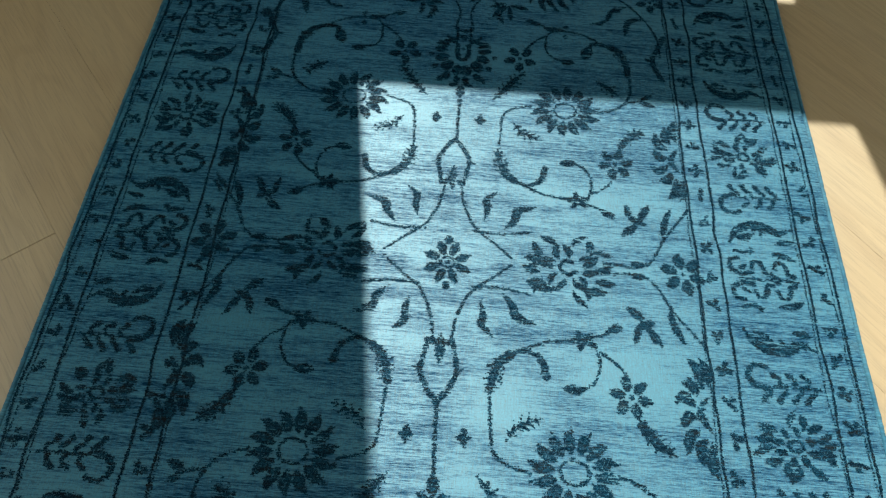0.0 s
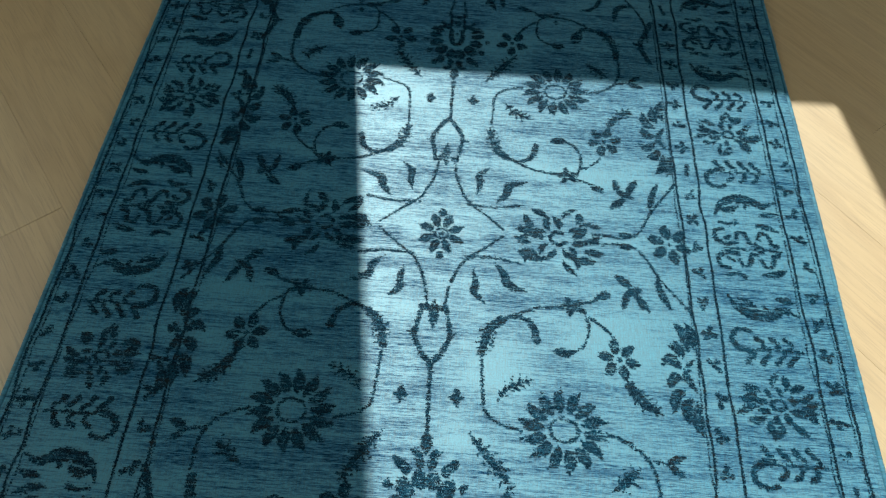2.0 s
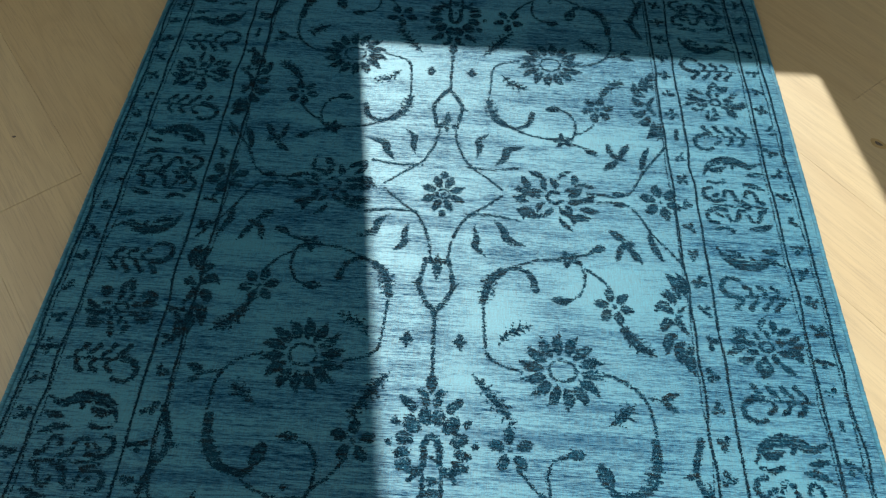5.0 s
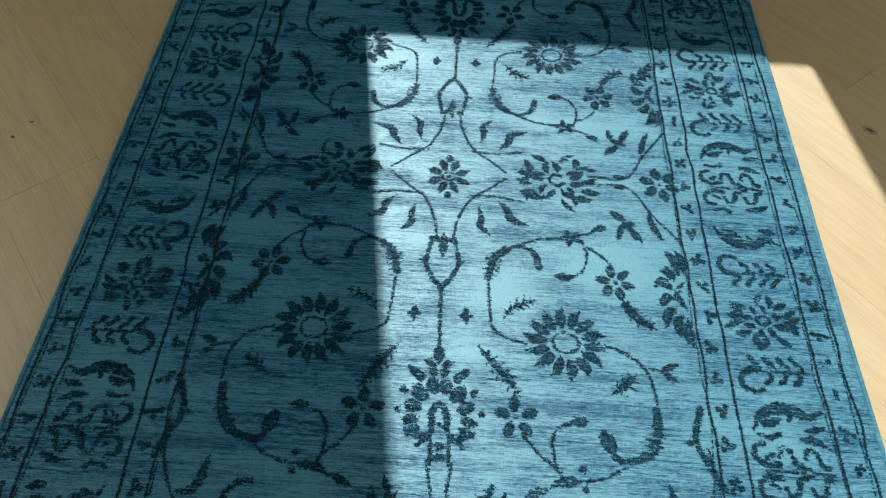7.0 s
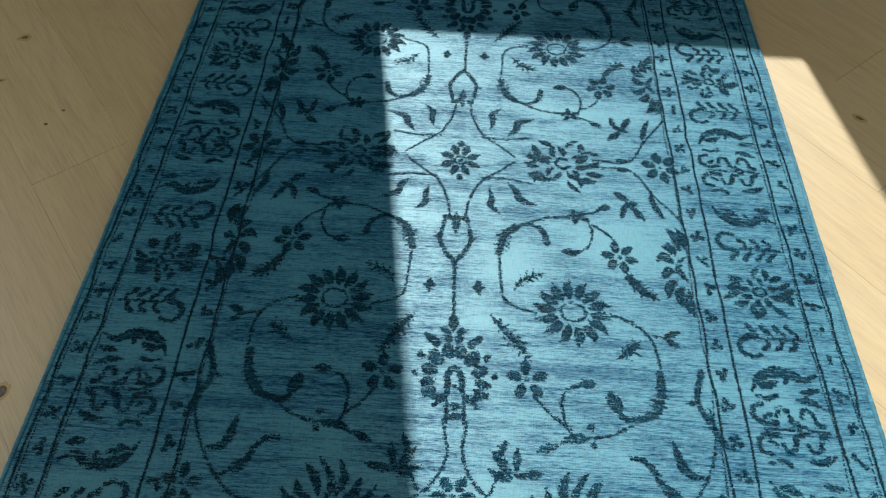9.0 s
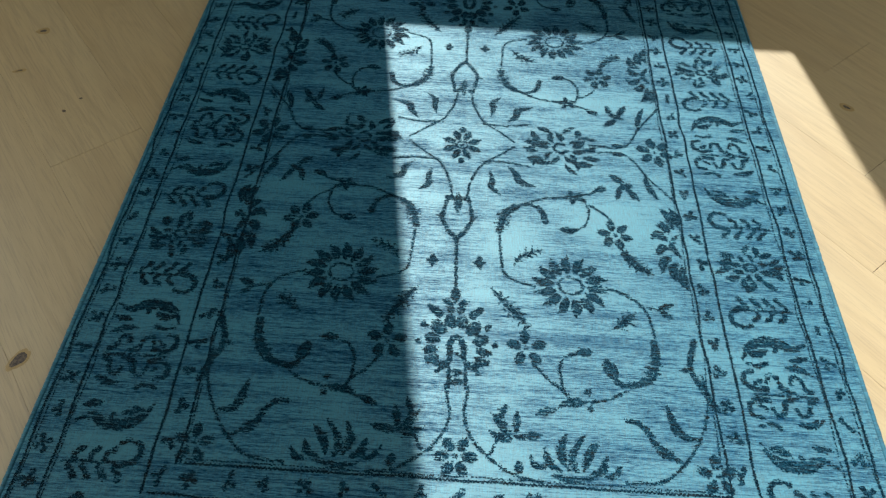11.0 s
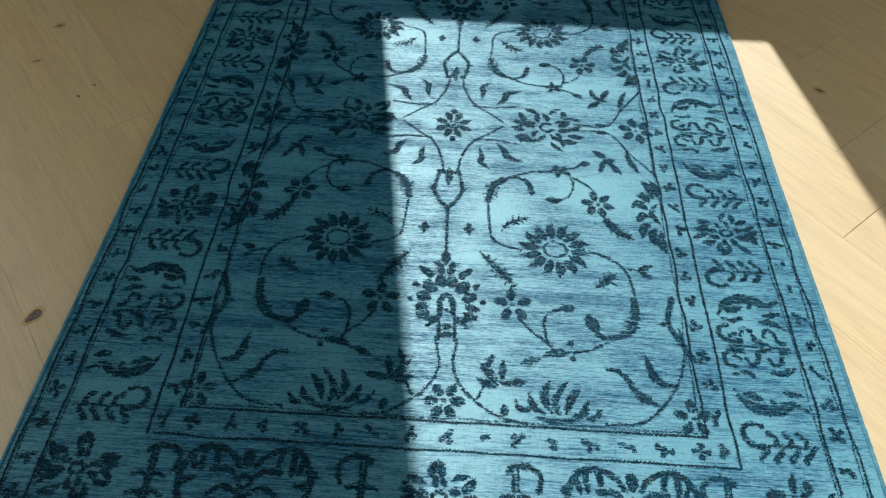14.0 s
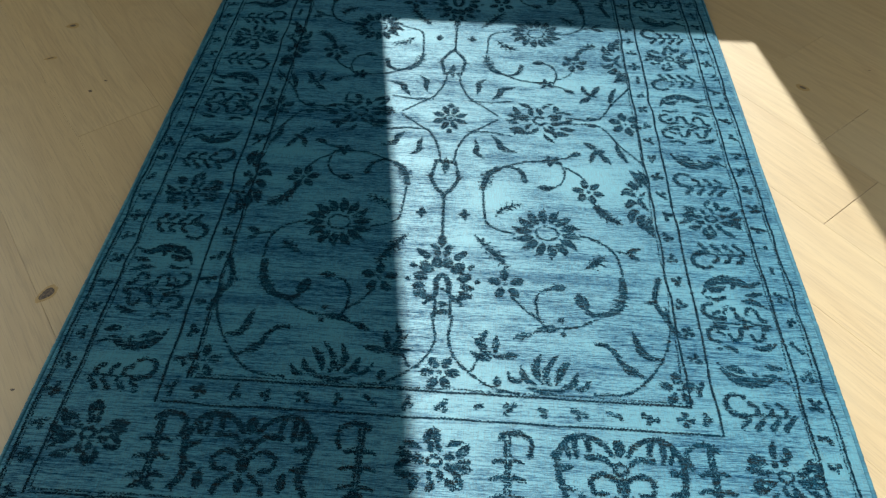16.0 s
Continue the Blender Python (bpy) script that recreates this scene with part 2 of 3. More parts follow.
def box(name, x0, x1, y0, y1, z0, z1, mat, parent=None, label=""):
    v = [(x, y, z) for z in (z0, z1) for y in (y0, y1) for x in (x0, x1)]
    f = [(0, 2, 3, 1), (4, 5, 7, 6), (0, 1, 5, 4), (2, 6, 7, 3), (0, 4, 6, 2), (1, 3, 7, 5)]
    ob = mesh_object(name, v, f, mat)
    return under(ob, parent, label) if parent else ob


# ---- the room ----
T = 0.2
wall_window = box("wall_window", ROOM_L - T, WIN_L, WALL_Y, WALL_Y + T, 0, ROOM_H, PLASTER)
tagged(wall_window, "white plastered wall with a tall window", "wall", kind="structure")
box("wall_panel", WIN_R, ROOM_R + T, WALL_Y, WALL_Y + T, 0, ROOM_H, PLASTER, wall_window)
box("lintel", WIN_L, WIN_R, WALL_Y, WALL_Y + T, WIN_TOP, ROOM_H, PLASTER, wall_window)
window = box("window_1", WIN_L, WIN_R, WALL_Y, WALL_Y + 0.06, BAR_LOW, BAR_HIGH, FRAME)
tagged(window, "painted rail crossing the tall sunlit window", "window", kind="structure")
for name, x0, x1 in (("wall_left", ROOM_L - T, ROOM_L), ("wall_right", ROOM_R, ROOM_R + T)):
    # unseen side wall, built round the added fill opening
    side_wall = box(name, x0, x1, SIDE_Y1, WALL_Y, 0, ROOM_H, PLASTER)
    tagged(side_wall, "unseen greige plastered wall with an added opening for fill light", "wall", kind="structure")
    box("wall_panel", x0, x1, ROOM_BACK, SIDE_Y0, 0, ROOM_H, PLASTER, side_wall)
    box("window_sill", x0, x1, SIDE_Y0, SIDE_Y1, 0, SIDE_Z0, PLASTER, side_wall)
    box("lintel", x0, x1, SIDE_Y0, SIDE_Y1, SIDE_Z1, ROOM_H, PLASTER, side_wall)
# unseen back wall, built round the added fill opening
wall_back = box("wall_back", ROOM_L - T, BACK_X0, ROOM_BACK - T, ROOM_BACK, 0, ROOM_H, PLASTER)
tagged(wall_back, "unseen greige plastered wall with a wide added opening for fill light", "wall", kind="structure")
box("wall_panel", BACK_X1, ROOM_R + T, ROOM_BACK - T, ROOM_BACK, 0, ROOM_H, PLASTER, wall_back)
box("window_sill", BACK_X0, BACK_X1, ROOM_BACK - T, ROOM_BACK, 0, BACK_Z0, PLASTER, wall_back)
box("lintel", BACK_X0, BACK_X1, ROOM_BACK - T, ROOM_BACK, BACK_Z1, ROOM_H, PLASTER, wall_back)
# unseen ceiling, added to close the room and darkened to cut bounced light
tagged(box("ceiling", ROOM_L - T, ROOM_R + T, ROOM_BACK - T, WALL_Y + T, ROOM_H, ROOM_H + 0.1, DARK_WALL), "unseen charcoal ceiling, dark to limit reflection on the rug", "ceiling", kind="structure")
floor = box("floor", ROOM_L - T, ROOM_R + T, ROOM_BACK - T, WALL_Y + T, -0.06, -0.0025, SCREED)
tagged(floor, "pale oiled oak plank floor laid diagonally", "floor", kind="structure")


# ---- the rug ----
RUG_W, RUG_0, RUG_1, RUG_Z = 1.5, -0.295, 1.847, 0.0095
MID_Y = 0.776                          # line about which the design is mirrored
rng = np.random.default_rng(7)


def swell(x, y):
    """Height of the pile over the floor, with the slight waves of a laid rug."""
    return RUG_Z + 0.0006 * np.sin(5.1 * x + 3.7 * y) + 0.0005 * np.sin(9.3 * x - 6.1 * y + 1.0) + 0.0003 * np.sin(23 * y + 4 * x)


def side_wave(y):
    """Sideways wander of the woven edge."""
    return 0.0010 * np.sin(7.0 * y + 0.6) + 0.0003 * np.sin(23.0 * y + 1.9)


def rug_pile():
    nx, ny = 120, 170
    ys = np.linspace(RUG_0, RUG_1, ny)
    us = np.r_[-1, -0.9965, np.linspace(-0.991, 0.991, nx), 0.9965, 1]
    drop = np.r_[1, 0.35, np.zeros(nx), 0.35, 1]
    u, y = np.meshgrid(us, ys)
    x = u * (RUG_W / 2 - 0.006) + np.where(u > 0, side_wave(y), side_wave(y + 5)) * np.abs(u) ** 8
    z = swell(x, y) * (1 - np.broadcast_to(drop, u.shape)) + 0.001
    z[0], z[-1] = 0.001, 0.001
    v = np.stack([x, y, z], -1).reshape(-1, 3).tolist()
    w = len(us)
    f = [(j * w + i, j * w + i + 1, (j + 1) * w + i + 1, (j + 1) * w + i) for j in range(ny - 1) for i in range(w - 1)]
    ob = mesh_object("woven_ground", v, f, PILE)
    ob.data.shade_smooth()
    return ob


def rug_binding(side):
    """Overcast cord along one long edge."""
    ny, k, r = 420, 8, 0.0052
    ys = np.linspace(RUG_0, RUG_1, ny)
    cx = side * (RUG_W / 2 - 0.005) + side_wave(ys if side > 0 else ys + 5)
    rr = r * (1 + 0.05 * rng.standard_normal(ny))
    a = np.arange(k) / k * 2 * np.pi
    v = np.stack([cx[:, None] + rr[:, None] * np.cos(a), np.repeat(ys[:, None], k, 1), 0.0052 + rr[:, None] * np.sin(a) * 0.95], -1).reshape(-1, 3).tolist()
    f = [(j * k + i, j * k + (i + 1) % k, (j + 1) * k + (i + 1) % k, (j + 1) * k + i) for j in range(ny - 1) for i in range(k)]
    ob = mesh_object("binding", v, f, CORD)
    ob.data.shade_smooth()
    return ob


rug = new("rug")
tagged(rug, "overdyed blue hand-knotted rug with navy floral vines on oak floor", "rug")
under(rug_pile(), rug, "silky blue pile with streaked dye")
for s in (-1, 1):
    under(rug_binding(s), rug, "pale blue overcast edge")


# ---- the woven design: every motif is a patch of dark knots ----
KX, KY = 0.0018, 0.0017                # knot size across and along


def smooth(points, step=0.0016):
    """Catmull-Rom curve through a few points, as evenly dense samples."""
    p = np.array(points, float)
    if len(p) < 2:
        return p
    p = np.vstack([2 * p[0] - p[1], p, 2 * p[-1] - p[-2]])
    out = []
    for a, b, c, d in zip(p, p[1:], p[2:], p[3:]):
        t = np.linspace(0, 1, max(3, int(np.hypot(*(c - b)) / step)), endpoint=False)[:, None]
        out.append(0.5 * (2 * b + (c - a) * t + (2 * a - 5 * b + 4 * c - d) * t**2 + (3 * b - a - 3 * c + d) * t**3))
    return np.vstack([*out, p[-2:-1]])


def stroke(points, width, end=None, shape="line"):
    """Samples x, y, radius of a brushed line; shape leaf swells in the middle, drop towards the end."""
    c = smooth(points)
    t = np.linspace(0, 1, len(c))
    if shape == "leaf":
        r = width * np.clip(np.sin(np.pi * t), 0.12, 1) ** 0.75
    elif shape == "drop":
        r = width * (0.25 + 0.75 * np.sin(np.pi * np.clip(t, 0, 0.93) ** 1.7))
    else:
        r = width + ((width if end is None else end) - width) * t
    return np.column_stack([c, r])


def polar(cx, cy, r, a):
    return cx + r * math.cos(a), cy + r * math.sin(a)


def spot(x, y, r):
    return np.array([[x, y, r]])


def ring(cx, cy, rx, ry, w, a0=0.0, a1=2 * math.pi):
    a = np.linspace(a0, a1, 40)
    return np.column_stack([cx + rx * np.cos(a), cy + ry * np.sin(a), np.full(40, w)])


def axis_x(q):
    """The design's middle line wanders a little over the length, as hand weaving does."""
    s = np.clip((q - 0.3) / 0.4, 0, 1)
    return -0.022 + 0.016 * s * s * (3 - 2 * s)


def knots(name, samples, sx=1, sy=1, field=True, fade=0.06, ragged=0.0012, worn=0.8, frayed=0.55):
    """One motif as knots, from samples in the design's quarter (u across, q towards the near end)."""
    s = np.vstack(samples)
    q = s[:, 1] * sy
    x = sx * s[:, 0] + (axis_x(q) if field else -0.013 * (sx < 0))
    y, r = MID_Y - q, s[:, 2]
    i0, i1 = int((x - r).min() / KX) - 2, int((x + r).max() / KX) + 2
    j0, j1 = int((y - r).min() / KY) - 2, int((y + r).max() / KY) + 2
    gx, gy = np.meshgrid(np.arange(i0, i1 + 1) * KX, np.arange(j0, j1 + 1) * KY)
    best = np.full(gx.shape, 9.0)
    for k in range(0, len(x), 400):
        d = np.hypot(gx[..., None] - x[k:k + 400], gy[..., None] - y[k:k + 400]) - r[k:k + 400]
        best = np.minimum(best, d.min(-1))
    nap = rng.standard_normal(gx.shape)
    nap = sum(np.roll(nap, k, 1) for k in range(4)) / 2.6
    best = best + 1.25 * ragged * nap + 0.0009 * np.sin(gx * 900 + 3 * rng.random()) * np.sin(gy * 1100)
    wear = worn * (0.3 + 0.7 * rng.random())
    run = rng.standard_normal(gx.shape)
    run = sum(np.roll(run, k, 1) for k in range(10)) / 10**0.5
    on = (best < 0.0001) & (rng.random(gx.shape) > fade) & (run < 1.75 - wear)
    cx, cy = gx[on], gy[on]
    n = len(cx)
    if n < 3:
        return None
    deep = (best[on] < -0.0045) & (run[on] > -0.2)
    rim = deep | (best[on] > -0.0008) & (rng.random(n) < 0.8 * frayed) | (run[on] > 0.80 - wear)
    cx, cy = cx + 0.0004 * rng.standard_normal(n), cy + 0.0003 * rng.standard_normal(n)
    hx, hy = KX * (0.53 + 0.16 * rng.random(n)), KY * (0.52 + 0.10 * rng.random(n))
    cz = swell(cx, cy) + 0.0014 + 0.0005 * rng.random(n)
    v = np.empty((n, 4, 3))
    for c, (a, b) in enumerate(((-1, -1), (1, -1), (1, 1), (-1, 1))):
        v[:, c, 0], v[:, c, 1], v[:, c, 2] = cx + a * hx, cy + b * hy, cz + 0.0002 * rng.standard_normal(n)
    f = np.arange(4 * n).reshape(n, 4).tolist()
    ob = mesh_object(name, v.reshape(-1, 3).tolist(), f, DYE)
    ob.data.materials.append(FRINGE)
    ob.data.polygons.foreach_set("material_index", rim.astype(np.int32))
    return under(ob, rug, MOTIF_LABEL[name])


MOTIF_LABEL = {"stem_motif": "navy knotted stem", "bud_motif": "navy knotted lotus bud", "palmette_motif": "navy knotted palmette", "flower_motif": "navy knotted small flower",
               "vine_motif": "navy knotted vine", "leaf_motif": "navy knotted curled leaf", "sprig_motif": "navy knotted sprig", "star_motif": "navy knotted star flower",
               "half_flower_motif": "navy knotted half palmette", "rosette_motif": "navy knotted rosette", "fan_motif": "navy knotted fan of leaves",
               "border_line": "thin navy knotted border line", "guard_flower": "tiny navy guard flower", "border_flower": "navy knotted border flower",
               "border_leaf": "navy knotted border leaf", "border_scroll": "navy knotted border scrolls"}


def quarters(name, samples, rows=(1, -1), sides=(1, -1), **more):
    for sy in rows:
        for sx in sides:
            knots(name, samples, sx, sy, **more)


VINE = 0.0022


def vine(*points, w=VINE, end=None):
    return stroke(points, w, end)


def leaf(*points, w=0.006):
    return stroke(points, w, shape="leaf")


def feather(*points, w=0.004, barb=0.012, count=7):
    """A leaf with barbs on both sides of its rib."""
    c = smooth(points)
    out = [stroke(points, w, shape="leaf")]
    for k in range(1, count):
        i = min(int(k / count * len(c)), len(c) - 2)
        d = c[i + 1] - c[i]
        d = d / (np.hypot(*d) + 1e-9)
        nrm = np.array([-d[1], d[0]])
        size = barb * math.sin(math.pi * (k + 0.5) / (count + 1))
        for s in (-1, 1):
            out.append(stroke([c[i], c[i] + (0.55 * d + s * 0.85 * nrm) * size], 0.0026, 0.0012))
    return np.vstack(out)


def petals(cx, cy, r0, r1, count, w, turn=0.0, squash=1.0, arc=2 * math.pi):
    out = []
    for k in range(count):
        a = turn + arc * k / count
        p, e = polar(0, 0, r0, a), polar(0, 0, r1, a)
        out.append(stroke([(cx + p[0], cy + p[1] * squash), (cx + e[0], cy + e[1] * squash)], w, shape="leaf"))
    return np.vstack(out)


def rosette(cx, cy, r=0.071):
    return [ring(cx, cy, 0.34 * r, 0.28 * r, 0.0021), petals(cx, cy, 0.48 * r, 0.98 * r, 14, 0.0098, 0.1, 0.93),
            petals(cx, cy, 0.80 * r, 1.10 * r, 14, 0.0030, 0.18, 0.93)]


def blossom(cx, cy, r, count=5, turn=0.3):
    """Small flower of separate round petals."""
    return [petals(cx, cy, 0.34 * r, 1.0 * r, count, 0.25 * r if count < 7 else 0.18 * r, turn), spot(cx, cy, 0.10 * r)]


def palmette(cx, cy, r):
    """Large upright palmette: arched heart, two fans of petals, cup and foot."""
    out = [ring(cx, cy + 0.06 * r, 0.22 * r, 0.40 * r, 0.0054, math.pi * 0.95, math.pi * 2.05), spot(cx, cy + 0.22 * r, 0.004)]
    out += [stroke([(cx + s * 0.22 * r, cy + 0.06 * r), (cx + s * 0.21 * r, cy + 0.40 * r)], 0.0054) for s in (-1, 1)]
    for s in (-1, 1):
        for a, rad, end, w in ((78, 0.72, 1.08, 0.0120), (48, 0.66, 1.12, 0.0135), (18, 0.64, 1.10, 0.0115), (-8, 0.66, 1.15, 0.0085), (-28, 0.70, 1.15, 0.0080),
                               (62, 1.20, 1.46, 0.0090), (82, 1.22, 1.46, 0.0080), (34, 1.20, 1.42, 0.0065), (6, 1.22, 1.38, 0.0050)):
            p, e = polar(0, 0, rad * r, radians(a)), polar(0, 0, end * r, radians(a))
            out.append(stroke([(cx + s * p[0] * 0.92, cy - p[1]), (cx + s * e[0] * 0.92, cy - e[1])], w, shape="leaf"))
        out.append(stroke([(cx + s * 0.02, cy + 0.58 * r), (cx + s * 0.45 * r, cy + 0.62 * r), (cx + s * 0.96 * r, cy + 0.42 * r)], 0.0070, 0.0036))
        out.append(stroke([(cx + s * 0.45 * r, cy + 0.66 * r), (cx + s * 0.62 * r, cy + 0.84 * r)], 0.0045, 0.0030))
        out.append(stroke([(cx + s * 0.25 * r, cy + 0.66 * r), (cx + s * 0.26 * r, cy + 1.3 * r)], 0.0032))
    out += [leaf((cx, cy - 1.62 * r), (cx, cy - 2.15 * r), w=0.0095), spot(cx, cy + 0.82 * r, 0.0080), leaf((cx - 0.2 * r, cy + 1.14 * r), (cx + 0.2 * r, cy + 1.14 * r), w=0.0062)]
    for s in (-1, 1):
        out.append(leaf((cx + s * 0.10 * r, cy - 1.50 * r), (cx + s * 0.42 * r, cy - 1.66 * r), w=0.0060))
        out.append(leaf((cx + s * 0.62 * r, cy - 1.18 * r), (cx + s * 0.86 * r, cy - 1.42 * r), w=0.0065))
    return out


def lotus(cx, top, foot):
    """Bud on the middle stem: two leaf sides round a dark heart."""
    h = foot - top
    out = []
    for s in (-1, 1):
        out.append(stroke([(cx, foot), (cx + s * 0.018, top + 0.80 * h), (cx + s * 0.032, top + 0.52 * h), (cx + s * 0.027, top + 0.22 * h), (cx + s * 0.023, top)], 0.0050, 0.0038))
        out.append(stroke([(cx + s * 0.031, top + 0.50 * h), (cx + s * 0.044, top + 0.46 * h)], 0.0030, 0.0015))
        out.append(spot(cx + s * 0.015, top + 0.02 * h, 0.0068))
    return out + [leaf((cx, top - 0.10 * h), (cx, top + 0.36 * h), w=0.0088)]


def star(cx, cy, r=0.024):
    return [petals(cx, cy, 0.0, r, 5, 0.0058, 0.5, 0.8), spot(cx, cy, 0.0085)]


def half_palmette(cx, cy, r):
    """Half flower growing from the field's edge line: a column of separate ragged petals."""
    out = [leaf((cx - 0.004, cy - 0.3 * r), (cx - 0.020, cy - 0.02 * r), (cx - 0.004, cy + 0.3 * r), w=0.0065)]
    for a, k in ((100, 1.0), (124, 0.92), (148, 1.05), (172, 0.9), (196, 1.04), (220, 0.92), (246, 1.06), (266, 0.96)):
        p, m, e = polar(0, 0, 0.52 * r, radians(a)), polar(0, 0, 0.80 * r * k, radians(a + 4)), polar(0, 0, 1.04 * r * k, radians(a - 6))
        out.append(stroke([(cx + p[0] * 0.58, cy + p[1]), (cx + m[0] * 0.58, cy + m[1]), (cx + e[0] * 0.58, cy + e[1])], 0.0098, shape="leaf"))
    return out


def fan(cx, cy, r):
    """Open flower standing on the near edge line: a few broad petals that curl outwards, over a low cup."""
    out = [leaf((cx - 0.50 * r, cy - 0.004), (cx - 0.05 * r, cy + 0.002), (cx + 0.45 * r, cy - 0.006), w=0.0054)]
    for x0, y0, x1, y1, x2, y2, w in ((0.004, 0.012, -0.004, 0.034, 0.006, 0.058, 0.0086), (-0.012, 0.014, -0.026, 0.044, -0.014, 0.074, 0.0088), (0.018, 0.014, 0.030, 0.042, 0.052, 0.066, 0.0088),
                                      (-0.026, 0.012, -0.048, 0.022, -0.058, 0.048, 0.0080), (0.032, 0.010, 0.056, 0.018, 0.066, 0.040, 0.0080), (-0.052, 0.014, -0.076, 0.018, -0.088, 0.036, 0.0058),
                                      (0.058, 0.006, 0.080, 0.010, 0.092, 0.026, 0.0062), (0.000, 0.040, 0.012, 0.062, 0.026, 0.076, 0.0050)):
        out.append(leaf((cx + 0.86 * x0, cy - y0), (cx + 0.86 * x1, cy - y1), (cx + 0.86 * x2, cy - y2), w=0.84 * w))
    return out


def curls(cx, cy, r0, r1, count, w, turn=0.0, squash=0.87, twist=0.30):
    """Ragged petals round an eye, each bent over at its tip and a little different."""
    out = []
    for k in range(count):
        a = turn + 2 * math.pi * k / count + 0.12 * rng.standard_normal()
        far, bend = r1 * (0.90 + 0.2 * rng.random()), twist * (1 if k % 2 else -1) * (0.6 + 0.8 * rng.random())
        pts = [polar(0, 0, r0, a), polar(0, 0, 0.6 * r0 + 0.4 * far, a + 0.2 * bend), polar(0, 0, far, a + bend)]
        out.append(stroke([(cx + x, cy + y * squash) for x, y in pts], w * (0.8 + 0.4 * rng.random()), shape="leaf"))
    return np.vstack(out)


def field_design():
    q4 = quarters
    # middle line
    for sy in (1, -1):
        knots("stem_motif", [vine((0, 0.400), (0, 0.282), w=0.0030)], 1, sy)
        knots("bud_motif", lotus(-0.002, 0.170, 0.282), 1, sy)
        knots("palmette_motif", palmette(0.0, 0.532, 0.061), 1, sy)
        knots("flower_motif", blossom(0.0, 0.737, 0.036, 6, 0.0), 1, sy)
    knots("flower_motif", [*blossom(0.0, 0.012, 0.046, 8, math.pi / 8), spot(0, 0.060, 0.008), spot(0, -0.036, 0.008), ring(0, 0.012, 0.013, 0.011, 0.0024)])
    q4("vine_motif", [vine((0.017, 0.164), (0.024, 0.122), (0.038, 0.087), (0.052, 0.066), (0.084, 0.040), (0.122, 0.008))])
    q4("vine_motif", [vine((0.050, 0.060), (0.100, 0.058), (0.155, 0.066))])
    q4("leaf_motif", [leaf((0.066, 0.088), (0.072, 0.116), (0.070, 0.134), (0.090, 0.155), w=0.0070)])
    q4("leaf_motif", [leaf((0.108, 0.070), (0.126, 0.092), (0.134, 0.114), (0.168, 0.126), w=0.0085)])
    # side palmette on the mirror line
    for sx in (1, -1):
        side = [curls(0.232, 0.004, 0.028, 0.060, 11, 0.0066, 0.2, 0.87, 0.22), ring(0.232, 0.004, 0.016, 0.014, 0.0036, 0.5, 5.2), curls(0.232, 0.004, 0.056, 0.090, 13, 0.0060, 0.5, 0.87, 0.22),
                leaf((0.150, -0.012), (0.184, -0.010), w=0.0095), leaf((0.152, 0.040), (0.190, 0.044), w=0.0095), leaf((0.262, 0.050), (0.304, 0.052), w=0.0085)]
        knots("palmette_motif", side, sx, 1)
        knots("flower_motif", blossom(0.452, 0.000, 0.042, 6), sx, 1)
    q4("vine_motif", [vine((0.300, 0.012), (0.364, 0.008), (0.396, 0.027), (0.424, 0.077), (0.456, 0.119), (0.480, 0.150))])
    q4("leaf_motif", [leaf((0.420, 0.075), (0.424, 0.105), (0.440, 0.142), w=0.0072)])
    q4("sprig_motif", [vine((0.345, 0.080), (0.366, 0.106), (0.390, 0.140)), leaf((0.340, 0.078), (0.370, 0.100), w=0.0078), leaf((0.352, 0.120), (0.388, 0.104), w=0.0075), leaf((0.350, 0.148), (0.360, 0.112), w=0.0062), leaf((0.374, 0.112), (0.398, 0.150), w=0.0072)])
    q4("bud_motif", [leaf((0.354, 0.014), (0.376, 0.012), w=0.007)])
    # star with its three stalks
    q4("star_motif", star(0.254, 0.150))
    q4("vine_motif", [vine((0.250, 0.152), (0.195, 0.156), (0.150, 0.174), (0.118, 0.190))])
    q4("vine_motif", [stroke([(0.122, 0.188), (0.100, 0.210), (0.089, 0.252)], 0.0085, 0.0060), vine((0.089, 0.250), (0.092, 0.302), (0.097, 0.353), (0.115, 0.374), (0.158, 0.388)), feather((0.124, 0.186), (0.100, 0.212), (0.089, 0.262), w=0.004, barb=0.018, count=8)])
    q4("leaf_motif", [stroke([(0.118, 0.187), (0.154, 0.178), (0.180, 0.194), (0.188, 0.222)], 0.0028, 0.0068)])
    q4("vine_motif", [vine((0.260, 0.146), (0.293, 0.136), (0.316, 0.120)), leaf((0.300, 0.130), (0.328, 0.116), w=0.008)])
    q4("vine_motif", [vine((0.276, 0.156), (0.284, 0.197), (0.268, 0.232), (0.240, 0.242)), leaf((0.252, 0.243), (0.220, 0.240), w=0.0085)])
    q4("vine_motif", [vine((0.284, 0.170), (0.312, 0.188), (0.334, 0.216))])
    q4("flower_motif", blossom(0.336, 0.248, 0.036, 6, 0.2))
    q4("leaf_motif", [feather((0.342, 0.278), (0.368, 0.318), (0.404, 0.342), w=0.0085, barb=0.018, count=7)])
    q4("half_flower_motif", half_palmette(0.474, 0.268, 0.100))
    q4("sprig_motif", [feather((0.118, 0.338), (0.140, 0.312), (0.180, 0.296), w=0.003, barb=0.015, count=6)])
    q4("sprig_motif", [leaf((0.048, 0.324), (0.048, 0.352), w=0.007), leaf((0.036, 0.338), (0.060, 0.338), w=0.006)])
    # rosette and its trail
    q4("rosette_motif", rosette(0.232, 0.381))
